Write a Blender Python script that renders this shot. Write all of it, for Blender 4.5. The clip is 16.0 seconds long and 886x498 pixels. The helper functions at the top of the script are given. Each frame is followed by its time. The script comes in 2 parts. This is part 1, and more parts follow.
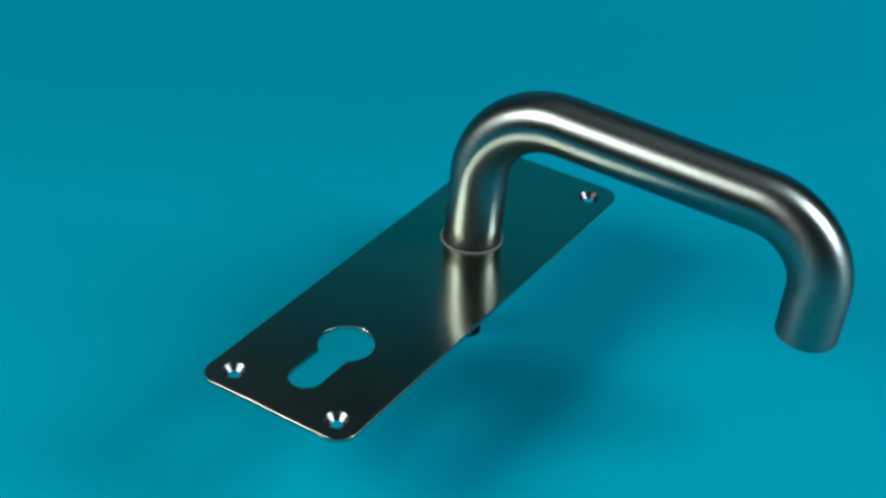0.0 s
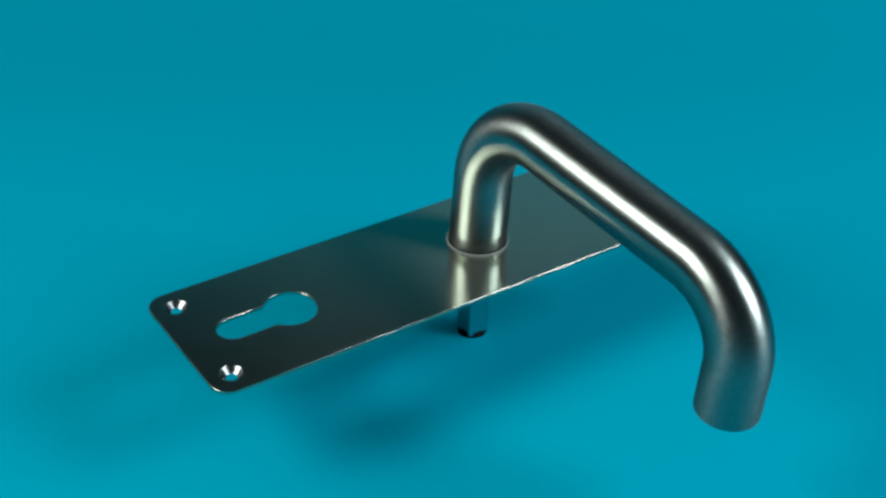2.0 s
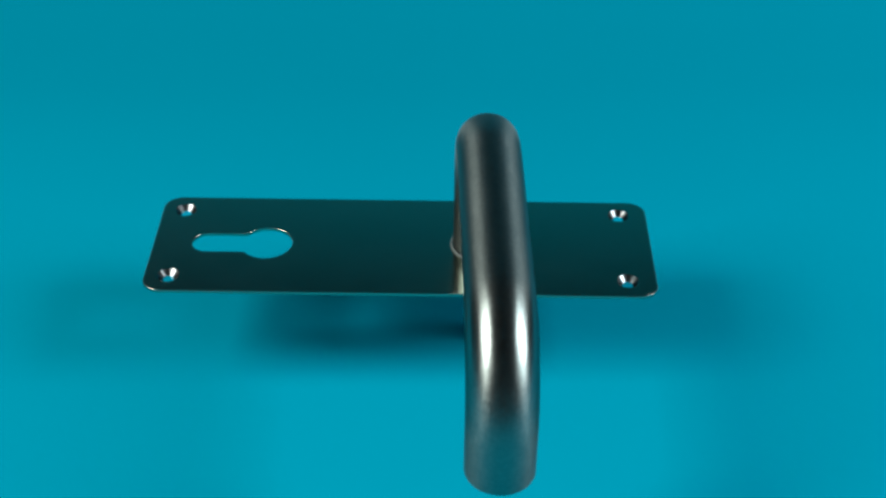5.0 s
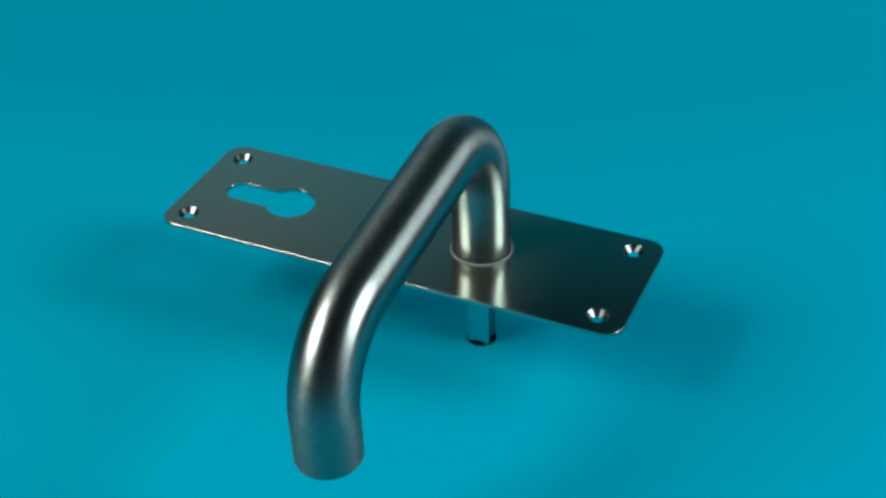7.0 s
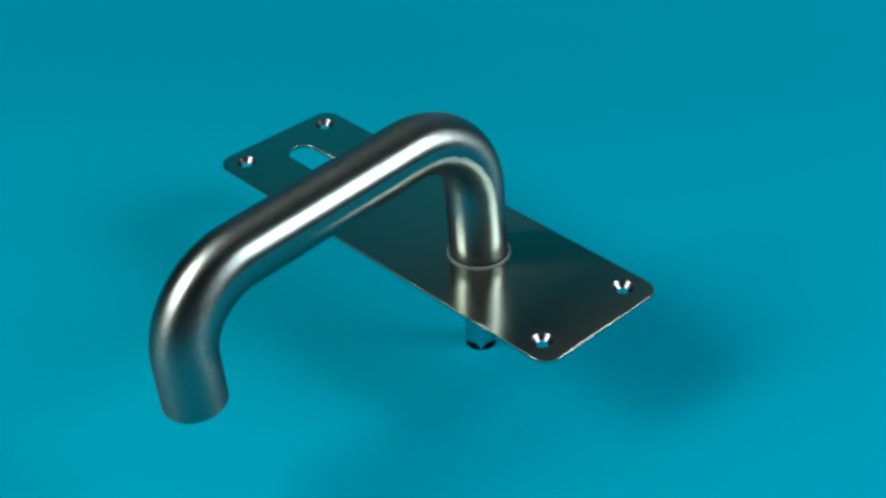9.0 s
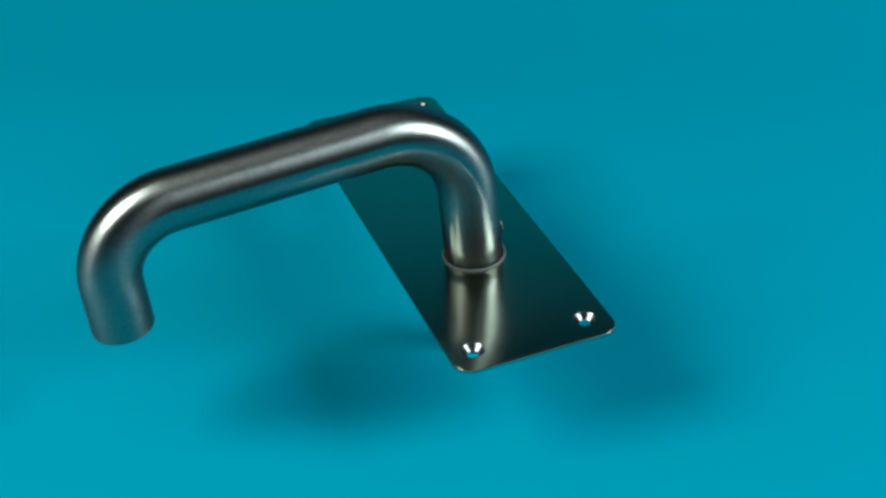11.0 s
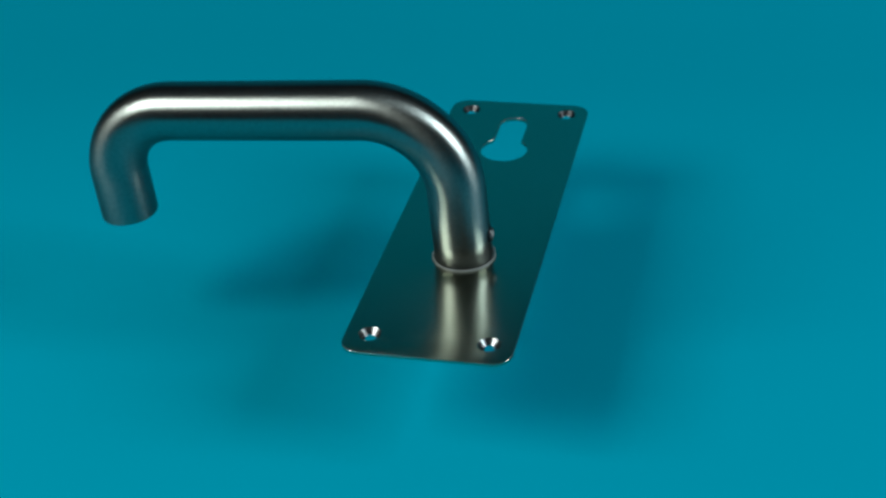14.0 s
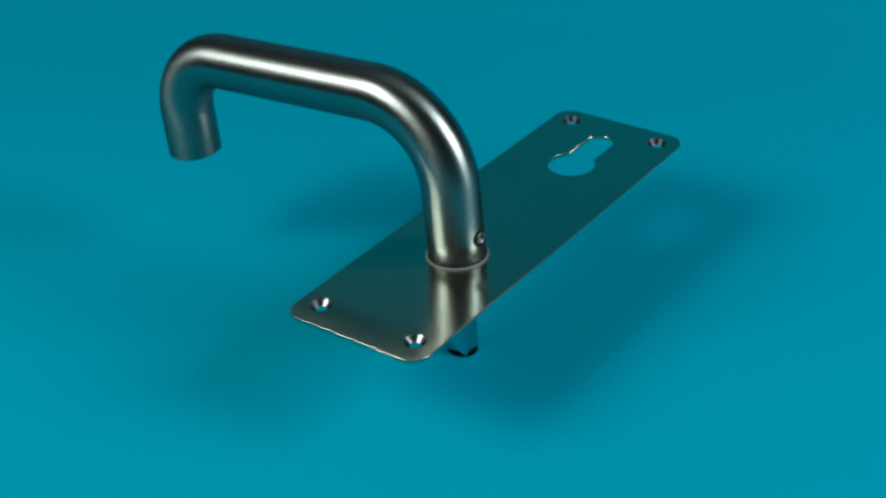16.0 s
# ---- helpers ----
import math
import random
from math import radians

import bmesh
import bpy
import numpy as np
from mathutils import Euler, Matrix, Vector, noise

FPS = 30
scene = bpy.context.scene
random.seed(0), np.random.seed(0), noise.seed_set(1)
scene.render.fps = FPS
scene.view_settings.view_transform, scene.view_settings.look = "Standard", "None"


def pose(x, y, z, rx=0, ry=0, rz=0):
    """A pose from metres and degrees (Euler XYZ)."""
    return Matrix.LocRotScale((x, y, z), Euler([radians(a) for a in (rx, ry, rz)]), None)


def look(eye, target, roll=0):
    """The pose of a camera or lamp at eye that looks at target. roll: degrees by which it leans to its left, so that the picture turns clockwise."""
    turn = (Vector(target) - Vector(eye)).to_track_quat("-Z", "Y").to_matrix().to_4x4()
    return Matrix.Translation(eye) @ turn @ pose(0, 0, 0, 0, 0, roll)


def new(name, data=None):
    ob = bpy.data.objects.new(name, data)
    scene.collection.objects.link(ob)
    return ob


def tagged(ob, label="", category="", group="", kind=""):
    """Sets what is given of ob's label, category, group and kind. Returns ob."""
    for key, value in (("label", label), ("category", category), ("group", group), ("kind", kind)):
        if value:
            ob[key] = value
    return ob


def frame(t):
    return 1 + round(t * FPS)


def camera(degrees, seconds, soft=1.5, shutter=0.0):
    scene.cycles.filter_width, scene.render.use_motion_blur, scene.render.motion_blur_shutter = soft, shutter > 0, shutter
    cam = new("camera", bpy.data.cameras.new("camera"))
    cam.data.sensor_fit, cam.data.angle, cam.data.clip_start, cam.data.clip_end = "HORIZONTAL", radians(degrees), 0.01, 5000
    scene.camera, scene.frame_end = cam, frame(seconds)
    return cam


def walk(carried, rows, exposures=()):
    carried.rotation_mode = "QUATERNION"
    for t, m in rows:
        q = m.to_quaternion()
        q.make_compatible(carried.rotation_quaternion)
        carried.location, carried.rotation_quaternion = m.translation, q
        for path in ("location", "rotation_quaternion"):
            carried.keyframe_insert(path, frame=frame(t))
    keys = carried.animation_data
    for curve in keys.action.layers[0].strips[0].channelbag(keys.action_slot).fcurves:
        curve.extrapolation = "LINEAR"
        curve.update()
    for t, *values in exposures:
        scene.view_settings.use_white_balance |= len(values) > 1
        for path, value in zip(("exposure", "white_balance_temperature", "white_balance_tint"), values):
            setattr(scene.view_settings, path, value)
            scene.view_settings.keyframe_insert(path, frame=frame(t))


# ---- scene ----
MM = 0.001
FLOOR = -39.0 * MM          # turntable surface below the handle plate


# ---- camera: stands still on a tripod ----
cam = camera(34.12, 16.0, soft=3.0)
CAM_POSE = pose(-0.00752, -0.41249, 0.26497 - FLOOR, 90 - 32.844, 0, 0) @ pose(0, 0, 0, 0, 0, -0.398)
walk(cam, [(0.0, CAM_POSE), (16.0, CAM_POSE)],
     exposures=[(0.0, -0.09), (1.5, -0.01), (3.5, 0.07), (7.0, 0.04), (9.0, 0.02), (12.5, -0.07), (13.5, -0.20),
                (14.3, -0.35), (15.2, -0.34), (16.0, -0.23)])

# ---- light: a closed studio with two soft boxes ----
world = bpy.data.worlds.new("studio_air")
scene.world = world
world.use_nodes = True
world.node_tree.nodes["Background"].inputs["Color"].default_value = (0.6, 0.8, 1.0, 1)
world.node_tree.nodes["Background"].inputs["Strength"].default_value = 0.02


def soft_box(name, eye, target, sx, sy, power, color):
    lamp = bpy.data.lights.new(name, "AREA")
    lamp.shape, lamp.size, lamp.size_y = "RECTANGLE", sx, sy
    lamp.energy, lamp.color = power, color
    ob = new(name, lamp)
    ob.matrix_world = look(eye, target)
    return ob


soft_box("soft_box_key", (-0.651, -0.281, 0.620), (0.247, -0.317, 0.023), 0.466, 0.392, 8.7, (0.97, 1.0, 0.955))
soft_box("soft_box_fill", (0.866, -0.243, 0.590), (0.151, -0.178, 0.0), 0.438, 0.563, 11.5, (0.84, 0.95, 1.0))


# ---- materials ----
def material(name):
    mat = bpy.data.materials.new(name)
    mat.use_nodes = True
    nt = mat.node_tree
    return mat, nt, nt.nodes["Principled BSDF"]


def link(nt, a, b):
    nt.links.new(a, b)


def noise_node(nt, scale, detail=4.0, stretch=None, rough=0.6):
    co = nt.nodes.new("ShaderNodeTexCoord")
    n = nt.nodes.new("ShaderNodeTexNoise")
    n.inputs["Scale"].default_value = scale
    n.inputs["Detail"].default_value = detail
    n.inputs["Roughness"].default_value = rough
    if stretch:
        mp = nt.nodes.new("ShaderNodeMapping")
        mp.inputs["Scale"].default_value = stretch
        link(nt, co.outputs["Object"], mp.inputs["Vector"])
        link(nt, mp.outputs["Vector"], n.inputs["Vector"])
    else:
        link(nt, co.outputs["Object"], n.inputs["Vector"])
    return n


def ramp_node(nt, source, lo, hi, a, b):
    r = nt.nodes.new("ShaderNodeMapRange")
    r.inputs["From Min"].default_value, r.inputs["From Max"].default_value = lo, hi
    r.inputs["To Min"].default_value, r.inputs["To Max"].default_value = a, b
    link(nt, source, r.inputs["Value"])
    return r


def mix_colors(nt, fac, a, b):
    m = nt.nodes.new("ShaderNodeMix")
    m.data_type = "RGBA"
    m.inputs["A"].default_value, m.inputs["B"].default_value = (*a, 1), (*b, 1)
    link(nt, fac, m.inputs["Factor"])
    return m.outputs["Result"]


def bump(nt, bsdf, height, strength, distance):
    b = nt.nodes.new("ShaderNodeBump")
    b.inputs["Strength"].default_value, b.inputs["Distance"].default_value = strength, distance
    link(nt, height, b.inputs["Height"])
    link(nt, b.outputs["Normal"], bsdf.inputs["Normal"])


def steel(name, color, rough, stretch, grain=900.0, relief=0.05, brushed=0.0, flat=False, vary=0.02, speckle=0.0, haze=None):
    """Satin stainless steel: fine directional grain and faint handling smears; brushed: how much it spreads light across the grain;
    speckle: how unevenly the polish takes the light; haze: (share, roughness, brushed) of the coarse scratches among the fine ones."""
    mat, nt, bsdf = material(name)
    fine = noise_node(nt, grain, 3.0, stretch)
    smear = noise_node(nt, 35.0, 5.0)
    tint = mix_colors(nt, smear.outputs["Fac"], [c * 0.93 for c in color], [min(1, c * 1.06) for c in color])
    if speckle:
        dots = noise_node(nt, grain, 2.0, stretch, 0.5)
        level = ramp_node(nt, dots.outputs["Fac"], 0.3, 0.7, 1 - speckle, 1 + speckle)
        scaled = nt.nodes.new("ShaderNodeVectorMath")
        scaled.operation = "SCALE"
        link(nt, tint, scaled.inputs[0])
        link(nt, level.outputs["Result"], scaled.inputs["Scale"])
        tint = scaled.outputs["Vector"]
    add = nt.nodes.new("ShaderNodeMath")
    add.operation = "ADD"
    r1 = ramp_node(nt, fine.outputs["Fac"], 0.3, 0.7, rough - vary, rough + vary)
    r2 = ramp_node(nt, smear.outputs["Fac"], 0.3, 0.7, -0.012, 0.018)
    link(nt, r1.outputs["Result"], add.inputs[0])
    link(nt, r2.outputs["Result"], add.inputs[1])
    tangent = None
    if brushed and flat:
        tangent = nt.nodes.new("ShaderNodeVectorTransform")
        tangent.vector_type, tangent.convert_from, tangent.convert_to = "VECTOR", "OBJECT", "WORLD"
        tangent.inputs["Vector"].default_value = (1, 0, 0)
    elif brushed:
        tangent = nt.nodes.new("ShaderNodeTangent")
        tangent.direction_type, tangent.uv_map = "UV_MAP", "grain"

    def finish(shader, amount):
        shader.inputs["Metallic"].default_value = 1.0
        shader.inputs["Specular Tint"].default_value = (0.5, 0.5, 0.5, 1)
        link(nt, tint, shader.inputs["Base Color"])
        if relief:
            bump(nt, shader, fine.outputs["Fac"], relief, 0.0002)
        if tangent:
            link(nt, tangent.outputs[0], shader.inputs["Tangent"])
            shader.inputs["Anisotropic"].default_value = amount

    link(nt, add.outputs["Value"], bsdf.inputs["Roughness"])
    finish(bsdf, brushed)
    if haze:
        coarse = nt.nodes.new("ShaderNodeBsdfPrincipled")
        coarse.inputs["Roughness"].default_value = haze[1]
        finish(coarse, haze[2])
        both = nt.nodes.new("ShaderNodeMixShader")
        both.inputs["Fac"].default_value = haze[0]
        link(nt, bsdf.outputs[0], both.inputs[1])
        link(nt, coarse.outputs[0], both.inputs[2])
        link(nt, both.outputs[0], nt.nodes["Material Output"].inputs["Surface"])
    return mat


def paper():
    """Matt turquoise backdrop paper with a hardly visible tooth."""
    mat, nt, bsdf = material("turquoise_paper")
    broad = noise_node(nt, 3.0, 3.0)
    tooth = noise_node(nt, 900.0, 2.0)
    link(nt, mix_colors(nt, broad.outputs["Fac"], (0.0, 0.264, 0.378), (0.0, 0.284, 0.400)), bsdf.inputs["Base Color"])
    bsdf.inputs["Roughness"].default_value = 0.85
    bsdf.inputs["Specular IOR Level"].default_value = 0.0
    bump(nt, bsdf, tooth.outputs["Fac"], 0.08, 0.0002)
    return mat


def plain(name, color, rough, scale=40.0, metal=0.0, gloss=0.5):
    mat, nt, bsdf = material(name)
    n = noise_node(nt, scale, 5.0)
    link(nt, mix_colors(nt, n.outputs["Fac"], [c * 0.85 for c in color], [c * 1.15 for c in color]), bsdf.inputs["Base Color"])
    bsdf.inputs["Roughness"].default_value, bsdf.inputs["Metallic"].default_value = rough, metal
    bsdf.inputs["Specular IOR Level"].default_value = gloss
    bump(nt, bsdf, n.outputs["Fac"], 0.1, 0.001)
    return mat


TUBE = steel("satin_steel_tube", (0.272, 0.305, 0.288), 0.32, (1, 1, 1), 800.0, 0.0, 0.78, False, 0.025, 0.08)
PLATE = steel("satin_steel_plate", (0.455, 0.472, 0.395), 0.17, (1.0, 0.05, 1.0), 900.0, 0.008, 0.40, True, 0.018, 0.03, (0.08, 0.40, 0.97))
BRIGHT = steel("polished_steel", (0.19, 0.21, 0.215), 0.25, (1, 1, 1), 600.0, 0.0)
ZINC = steel("zinc_plated_steel", (0.62, 0.66, 0.68), 0.14, (1, 1, 0.1), 500.0, 0.04)
DULL = steel("dull_dark_steel", (0.16, 0.17, 0.17), 0.35, (1, 1, 1), 600.0, 0.02)
NYLON = plain("grey_nylon", (0.165, 0.188, 0.183), 0.4, 300.0)
# flat black that paints shade: spindle base and gap round the grub screw
BLACK = plain("shade_black", (0.003, 0.0035, 0.006), 0.95, 300.0, gloss=0.1)
PAPER = paper()
GREY = plain("grey_studio_paint", (0.19, 0.21, 0.235), 0.9, 6.0)


# ---- building helpers ----
def mesh_object(name, bm, mat, smooth=True):
    me = bpy.data.meshes.new(name)
    bmesh.ops.recalc_face_normals(bm, faces=bm.faces)
    bm.to_mesh(me)
    bm.free()
    me.materials.append(mat)
    for f in me.polygons:
        f.use_smooth = smooth
    return new(name, me)


def part(name, bm, mat, parent, label="", smooth=True):
    ob = mesh_object(name, bm, mat, smooth)
    ob.parent = parent
    return tagged(ob, label)


def lathe(profile, steps=48, closed=False):
    """Turns (radius, height) pairs round the z axis."""
    bm = bmesh.new()
    rings = []
    for r, z in profile:
        rings.append([bm.verts.new((r * math.cos(2 * math.pi * i / steps), r * math.sin(2 * math.pi * i / steps), z))
                      for i in range(steps)])
    pairs = list(zip(rings, rings[1:])) + ([(rings[-1], rings[0])] if closed else [])
    for a, b in pairs:
        for i in range(steps):
            j = (i + 1) % steps
            bm.faces.new((a[i], a[j], b[j], b[i]))
    return bm


def slab(name, x0, x1, y0, y1, z0, z1, mat):
    bm = bmesh.new()
    bmesh.ops.create_cube(bm, size=1.0, matrix=Matrix.LocRotScale(
        ((x0 + x1) / 2, (y0 + y1) / 2, (z0 + z1) / 2), None, (x1 - x0, y1 - y0, z1 - z0)))
    return tagged(mesh_object(name, bm, mat, False), kind="structure")


# ---- the setting: paper sweep in a grey room ----
BEND_START = 0.20           # where the paper begins to curve up


def paper_sweep():
    """One sheet: flat on the table, curving up behind; 2 mm thick."""
    line = [(-0.38, 0.0), (-0.2, 0.0), (0.0, 0.0), (BEND_START, 0.0)]
    radius = 0.45
    for k in range(1, 17):
        a = math.radians(80) * k / 16
        line.append((BEND_START + radius * math.sin(a), radius * (1 - math.cos(a))))
    y, z = line[-1]
    line.append((y + 0.06, z + 0.06 * math.tan(math.radians(80))))
    bm = bmesh.new()
    xs = [-0.6, -0.3, 0.0, 0.3, 0.6]
    top = [[bm.verts.new((x, y, z)) for x in xs] for y, z in line]
    low = [[bm.verts.new((x, y + 0.0003, z - 0.002)) for x in xs] for y, z in line]
    n, m = len(line), len(xs)
    for i in range(n - 1):
        for j in range(m - 1):
            bm.faces.new((top[i][j], top[i][j + 1], top[i + 1][j + 1], top[i + 1][j]))
            bm.faces.new((low[i][j], low[i + 1][j], low[i + 1][j + 1], low[i][j + 1]))
        bm.faces.new((top[i][0], top[i + 1][0], low[i + 1][0], low[i][0]))
        bm.faces.new((top[i][-1], low[i][-1], low[i + 1][-1], top[i + 1][-1]))
    for j in range(m - 1):
        bm.faces.new((top[0][j], low[0][j], low[0][j + 1], top[0][j + 1]))
        bm.faces.new((top[-1][j], top[-1][j + 1], low[-1][j + 1], low[-1][j]))
    ob = mesh_object("backdrop", bm, PAPER)
    return tagged(ob, "seamless matt turquoise backdrop paper, softly shadowed", "backdrop", kind="structure")


paper_sweep()
slab("floor", -2.2, 2.2, -2.2, 2.2, -0.82, -0.75, GREY)
slab("ceiling", -2.2, 2.2, -2.2, 2.2, 1.75, 1.80, GREY)
slab("wall_west", -2.25, -2.2, -2.2, 2.2, -0.82, 1.80, GREY)
slab("wall_east", 2.2, 2.25, -2.2, 2.2, -0.82, 1.80, GREY)
slab("wall_south", -2.2, 2.2, -2.25, -2.2, -0.82, 1.80, GREY)
slab("wall_north", -2.2, 2.2, 2.2, 2.25, -0.82, 1.80, GREY)
slab("table", -0.6, 0.6, -0.38, BEND_START, -0.75, -0.003, GREY)

# ---- the door handle, in its own space: plate face at z = 0, y along the plate ----
POST = (-0.65 * MM, 8.23 * MM)               # where the lever's neck meets the plate
LEVER_POSE = Matrix.Translation((*POST, 0)) @ pose(0, 0, 0, 0, 2.77, 1.72)
TUBE_R = 9.75 * MM
PLATE_TILT = Matrix.Rotation(radians(-0.781), 4, "X") @ Matrix.Rotation(radians(2.960), 4, "Y")
SEAT = Matrix.Translation((-0.2516 * MM, -2.5237 * MM, 0)) @ PLATE_TILT      # how it stands on the turning paper


def circle_points(cx, cy, r, n=40, a0=0.0, a1=2 * math.pi, closed=True):
    k = n if closed else n - 1
    return [(cx + r * math.cos(a0 + (a1 - a0) * i / k), cy + r * math.sin(a0 + (a1 - a0) * i / k)) for i in range(n)]


def plate_outline(hx, y0, y1, r):
    pts = []
    for cx, cy, a in ((hx - r, y1 - r, 0), (-hx + r, y1 - r, 90), (-hx + r, y0 + r, 180), (hx - r, y0 + r, 270)):
        pts += circle_points(cx, cy, r, 12, radians(a), radians(a + 90), closed=False)
    return pts


def keyhole_outline(cy):
    """Profile-cylinder opening: 18 mm round, 11 mm slot, 34.5 mm in all."""
    big, small, slot_end = 9.0, 5.5, cy - 25.5
    gap = math.acos(small / big)
    pts = circle_points(0, cy, big, 40, -gap, math.pi + gap, closed=False)
    pts += circle_points(0, slot_end + small, small, 20, math.pi, 2 * math.pi, closed=False)
    return pts


SCREW_SPOTS = [(sx * 19.0, y) for sx in (-1, 1) for y in (-95.4, 56.1)]


def back_plate(parent):
    cu = bpy.data.curves.new("plate_curve", "CURVE")
    cu.dimensions, cu.fill_mode = "2D", "BOTH"
    cu.extrude, cu.bevel_depth, cu.bevel_resolution = 0.45 * MM, 0.20 * MM, 2
    loops = [plate_outline(26.9, -103.1, 65.5, 6.0), keyhole_outline(-65.0), circle_points(POST[0] / MM, POST[1] / MM, 7.0)]
    loops += [circle_points(x, y, 3.7) for x, y in SCREW_SPOTS]
    for pts in loops:
        sp = cu.splines.new("POLY")
        sp.points.add(len(pts) - 1)
        sp.use_cyclic_u = True
        for p, (x, y) in zip(sp.points, pts):
            p.co = (x * MM, y * MM, 0, 1)
    tmp = bpy.data.objects.new("plate_curve", cu)
    scene.collection.objects.link(tmp)
    me = bpy.data.meshes.new_from_object(tmp.evaluated_get(bpy.context.evaluated_depsgraph_get()))
    bpy.data.objects.remove(tmp)
    bm = bmesh.new()
    bm.from_mesh(me)
    bmesh.ops.remove_doubles(bm, verts=bm.verts, dist=0.00001)
    bmesh.ops.translate(bm, verts=bm.verts, vec=(0, 0, -0.65 * MM))
    plate = part("back_plate", bm, PLATE, parent, "flat satin steel plate with round corners and a keyhole", smooth=False)
    for f in plate.data.polygons:
        f.use_smooth = abs(f.normal.z) < 0.995
    rim = None
    for x, y in SCREW_SPOTS:
        if rim is None:
            rim = part("countersink", lathe([(3.95 * MM, -0.35 * MM), (3.55 * MM, -0.06 * MM),
                       (1.75 * MM, -1.70 * MM), (3.8 * MM, -1.75 * MM)], 40, True),
                       BRIGHT, plate, "bright countersunk screw hole", smooth=False)
            ob = rim
        else:
            ob = rim.copy()
            scene.collection.objects.link(ob)
        ob.matrix_basis = Matrix.Translation((x * MM, y * MM, 0))
    return plate


def lever(parent):
    """A bent round tube: neck up from the plate, grip, and a short return."""
    rise, reach, bend_a, bend_b, drop = 54.8 * MM, 117.3 * MM, 28.8 * MM, 23.4 * MM, 15.8 * MM
    line = [((0, 0.3 * MM), (0, 1)), ((0, 8 * MM), (0, 1)), ((0, rise - bend_a), (0, 1))]
    n = 32
    for k in range(1, n + 1):
        a = math.pi / 2 * k / n
        line.append(((bend_a - bend_a * math.cos(a), rise - bend_a + bend_a * math.sin(a)), (math.sin(a), math.cos(a))))
    for k in range(1, 4):
        line.append(((bend_a + (reach - bend_a - bend_b) * k / 4, rise), (1, 0)))
    for k in range(n + 1):
        a = math.pi / 2 * k / n
        line.append(((reach - bend_b + bend_b * math.sin(a), rise - bend_b + bend_b * math.cos(a)), (math.cos(a), -math.sin(a))))
    end = rise - bend_b - drop
    radii = [TUBE_R] * len(line)
    line += [((reach, end + 0.5 * MM), (0, -1)), ((reach, end + 0.12 * MM), (0, -1)), ((reach, end), (0, -1))]
    radii += [TUBE_R, TUBE_R - 0.15 * MM, TUBE_R - 0.55 * MM]
    bm, rings, m = bmesh.new(), [], 96
    for ((x, z), (dx, dz)), r in zip(line, radii):
        ring = []
        for i in range(m):
            a = 2 * math.pi * i / m
            u, v = r * math.cos(a), r * math.sin(a)
            ring.append(bm.verts.new((x + u * -dz, v, z + u * dx)))
        rings.append(ring)
    for a, b in zip(rings, rings[1:]):
        for i in range(m):
            j = (i + 1) % m
            bm.faces.new((a[i], a[j], b[j], b[i]))
    bm.faces.new(rings[0])
    bm.faces.new(rings[-1])
    along, run = {}, 0.0
    for k, ring in enumerate(rings):
        run += (Vector(line[k][0]) - Vector(line[max(k - 1, 0)][0])).length
        for i, v in enumerate(ring):
            along[v] = (run * 5, i / m)
    grain = bm.loops.layers.uv.new("grain")
    for f in bm.faces:
        vs = [along[lp.vert][1] for lp in f.loops]
        for lp in f.loops:
            u, v = along[lp.vert]
            lp[grain].uv = (u, v + 1 if max(vs) - min(vs) > 0.5 and v < 0.5 else v)
    ob = part("lever", bm, TUBE, parent, "round satin steel tube lever with a return end")
    for f in ob.data.polygons:
        f.use_smooth = len(f.vertices) == 4
    ob.matrix_basis = LEVER_POSE
    # grub screw in the neck, opposite the grip
    bm = lathe([(0.0001 * MM, 0.5 * MM - 0.9 * MM), (1.15 * MM, -0.4 * MM), (1.25 * MM, 0.55 * MM), (1.9 * MM, 0.6 * MM),
                (2.25 * MM, 0.35 * MM), (2.3 * MM, -0.9 * MM)], 24)
    screw = part("grub_screw", bm, DULL, ob, "small socket grub screw")
    screw.matrix_basis = Matrix.Translation((-TUBE_R - 0.25 * MM, 0, 8.6 * MM)) @ pose(0, 0, 0, 0, -90, 0)
    # shade of the gap round the screw, painted as a solid black ring
    ring = part("screw_gap_shade", lathe([(2.35 * MM, -0.5 * MM), (2.35 * MM, 0.12 * MM), (2.9 * MM, 0.05 * MM), (2.95 * MM, -0.6 * MM)], 24, True),
                BLACK, ob, "black ring painting the shaded gap round the grub screw")
    ring.matrix_basis = Matrix.Translation((-TUBE_R + 0.02 * MM, 0, 8.6 * MM)) @ pose(0, 0, 0, 0, -90, 0)
    return ob


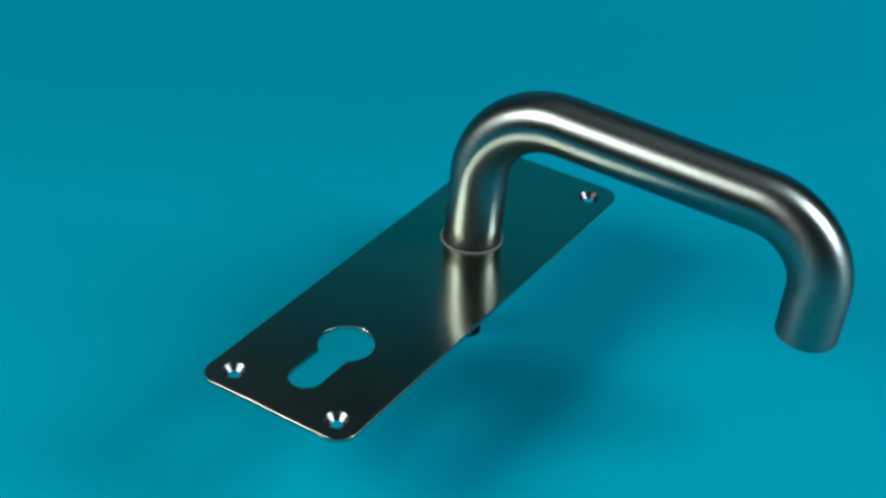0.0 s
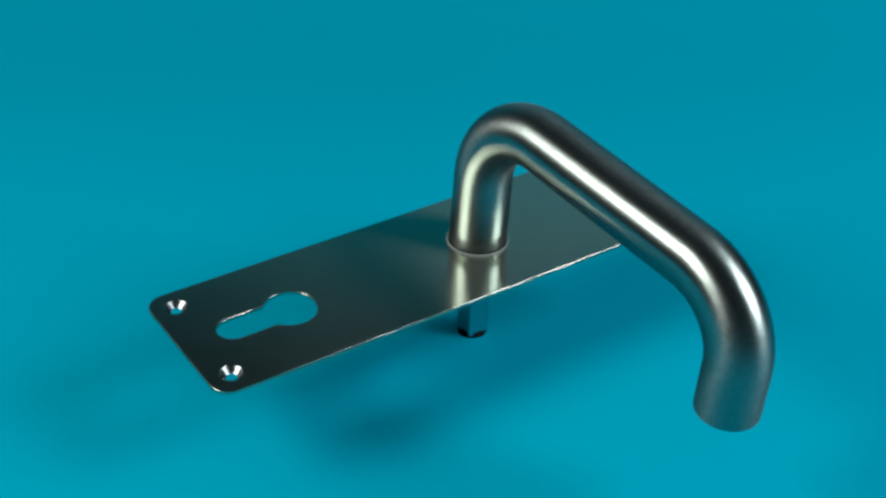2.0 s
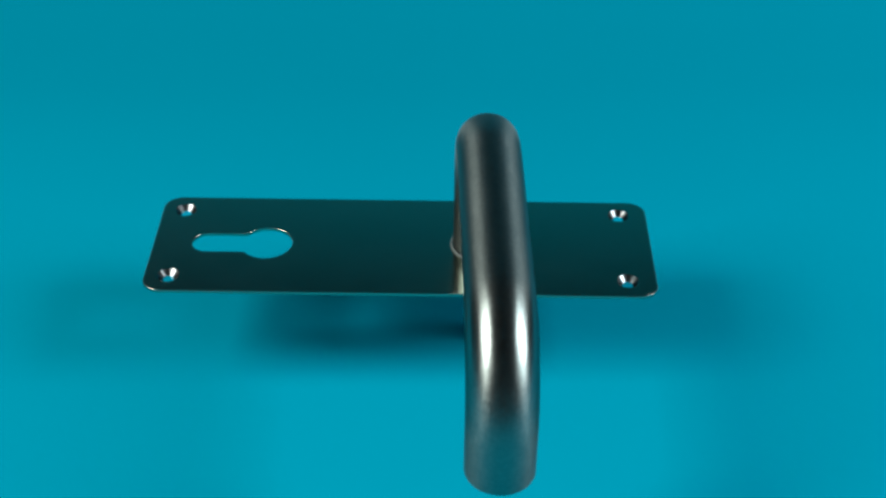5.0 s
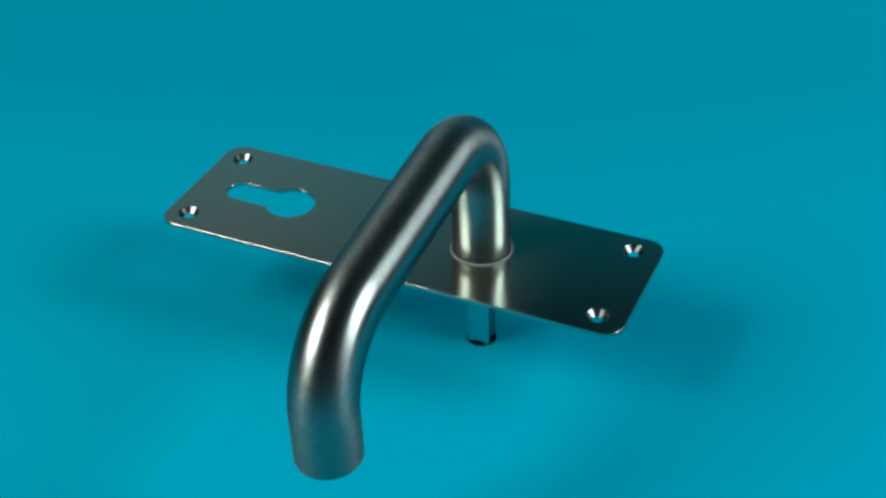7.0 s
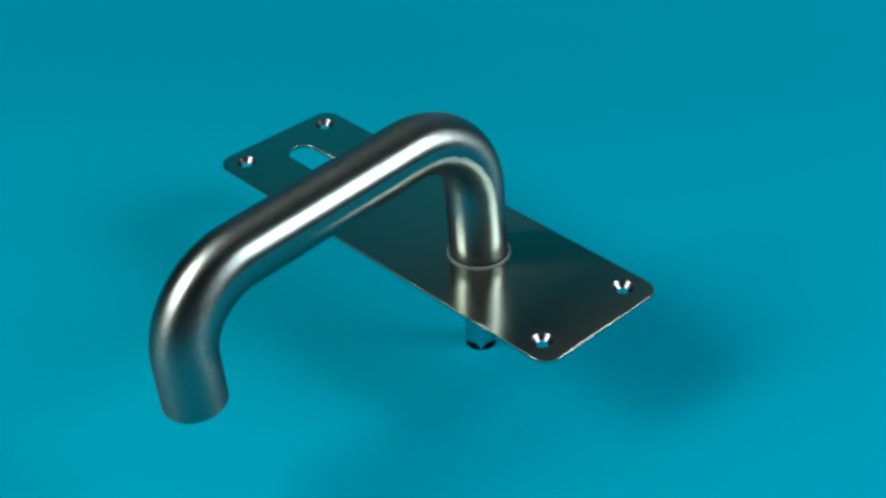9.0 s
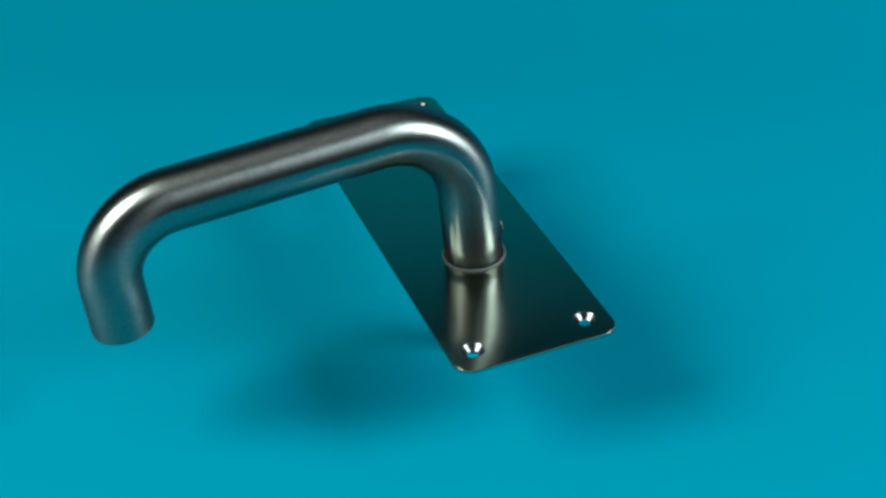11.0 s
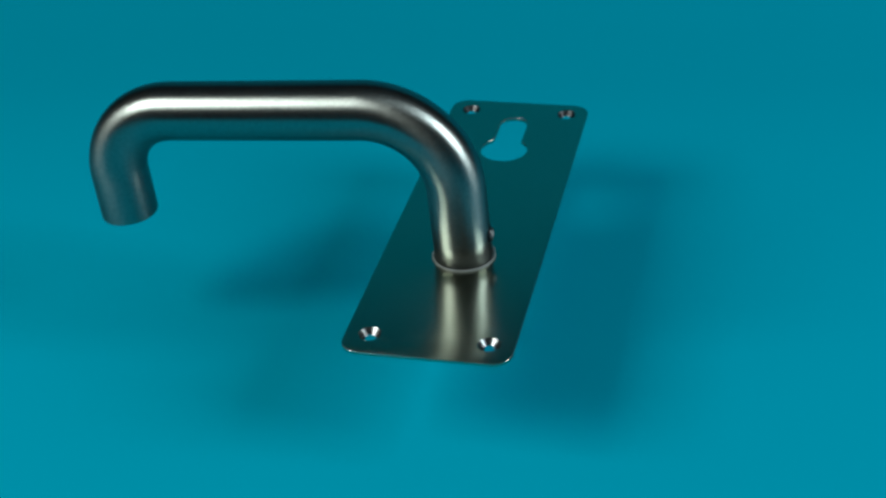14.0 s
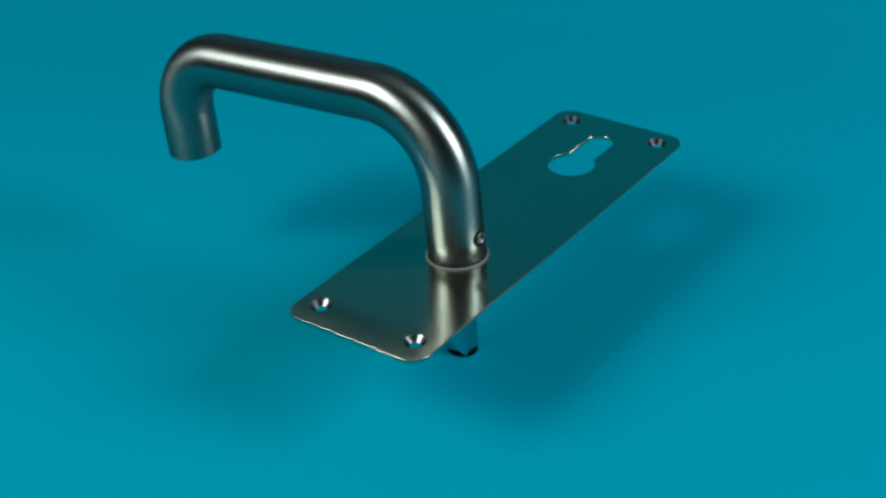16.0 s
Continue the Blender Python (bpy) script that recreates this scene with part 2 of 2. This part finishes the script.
def collar(parent):
    bm = lathe([(10.0 * MM, 0.0), (10.0 * MM, 0.55 * MM), (10.15 * MM, 0.72 * MM), (10.45 * MM, 0.72 * MM),
                (10.65 * MM, 0.5 * MM), (10.7 * MM, 0.0)], 56, True)
    ob = part("collar", bm, NYLON, parent, "thin grey bearing ring round the neck")
    ob.matrix_basis = Matrix.Translation((*POST, 0.0))
    return ob


def spindle(parent):
    """Square bar that leans with the plate; an added black ring on the paper paints the dark edge at its base."""
    h, length = 4.0 * MM, 38.7 * MM
    bm = bmesh.new()
    bmesh.ops.create_cube(bm, size=1.0, matrix=Matrix.LocRotScale((0, 0, -length / 2), None, (2 * h, 2 * h, length)))
    bmesh.ops.bevel(bm, geom=[e for e in bm.edges], offset=0.7 * MM, segments=2, affect="EDGES", profile=0.5)
    ob = part("spindle", bm, ZINC, parent, "shiny square steel spindle", smooth=False)
    ob.matrix_basis = Matrix.Translation((*POST, 0)) @ pose(0, 0, 0, 0, 0, 1.72)
    # added ring, no real part: darkness at the bar's base put into black colour
    bm = lathe([(3.0 * MM, 0.0), (5.3 * MM, 0.0), (5.3 * MM, 0.4 * MM), (5.0 * MM, 0.55 * MM), (3.0 * MM, 0.55 * MM)], 32, True)
    base_shade = part("base_shade", bm, BLACK, ob, "thin black ring painting the dark edge at the spindle base", smooth=False)
    stance = SEAT @ ob.matrix_basis
    tip = stance @ Vector((0, 0, -length))
    base_shade.matrix_basis = stance.inverted() @ Matrix.Translation((tip.x, tip.y, FLOOR))
    return ob


def door_handle():
    thing = new("door_handle")
    tagged(thing, "satin stainless steel lever door handle on a keyhole plate", "door handle")
    back_plate(thing)
    collar(thing)
    lever(thing)
    spindle(thing)
    return thing


HANDLE = door_handle()


def turn_at(t):
    """Degrees that the turntable has turned, nearly evenly."""
    return -33.37 - 11.324 * t - 0.07945 * t ** 2 + 0.0099827 * t ** 3 - 0.0003428 * t ** 4


def handle_pose(t):
    return Matrix.Translation((0, 0, -FLOOR)) @ Matrix.Rotation(radians(turn_at(t)), 4, "Z") @ SEAT


def motions():
    walk(HANDLE, [(k * 0.5, handle_pose(k * 0.5)) for k in range(33)])


motions()
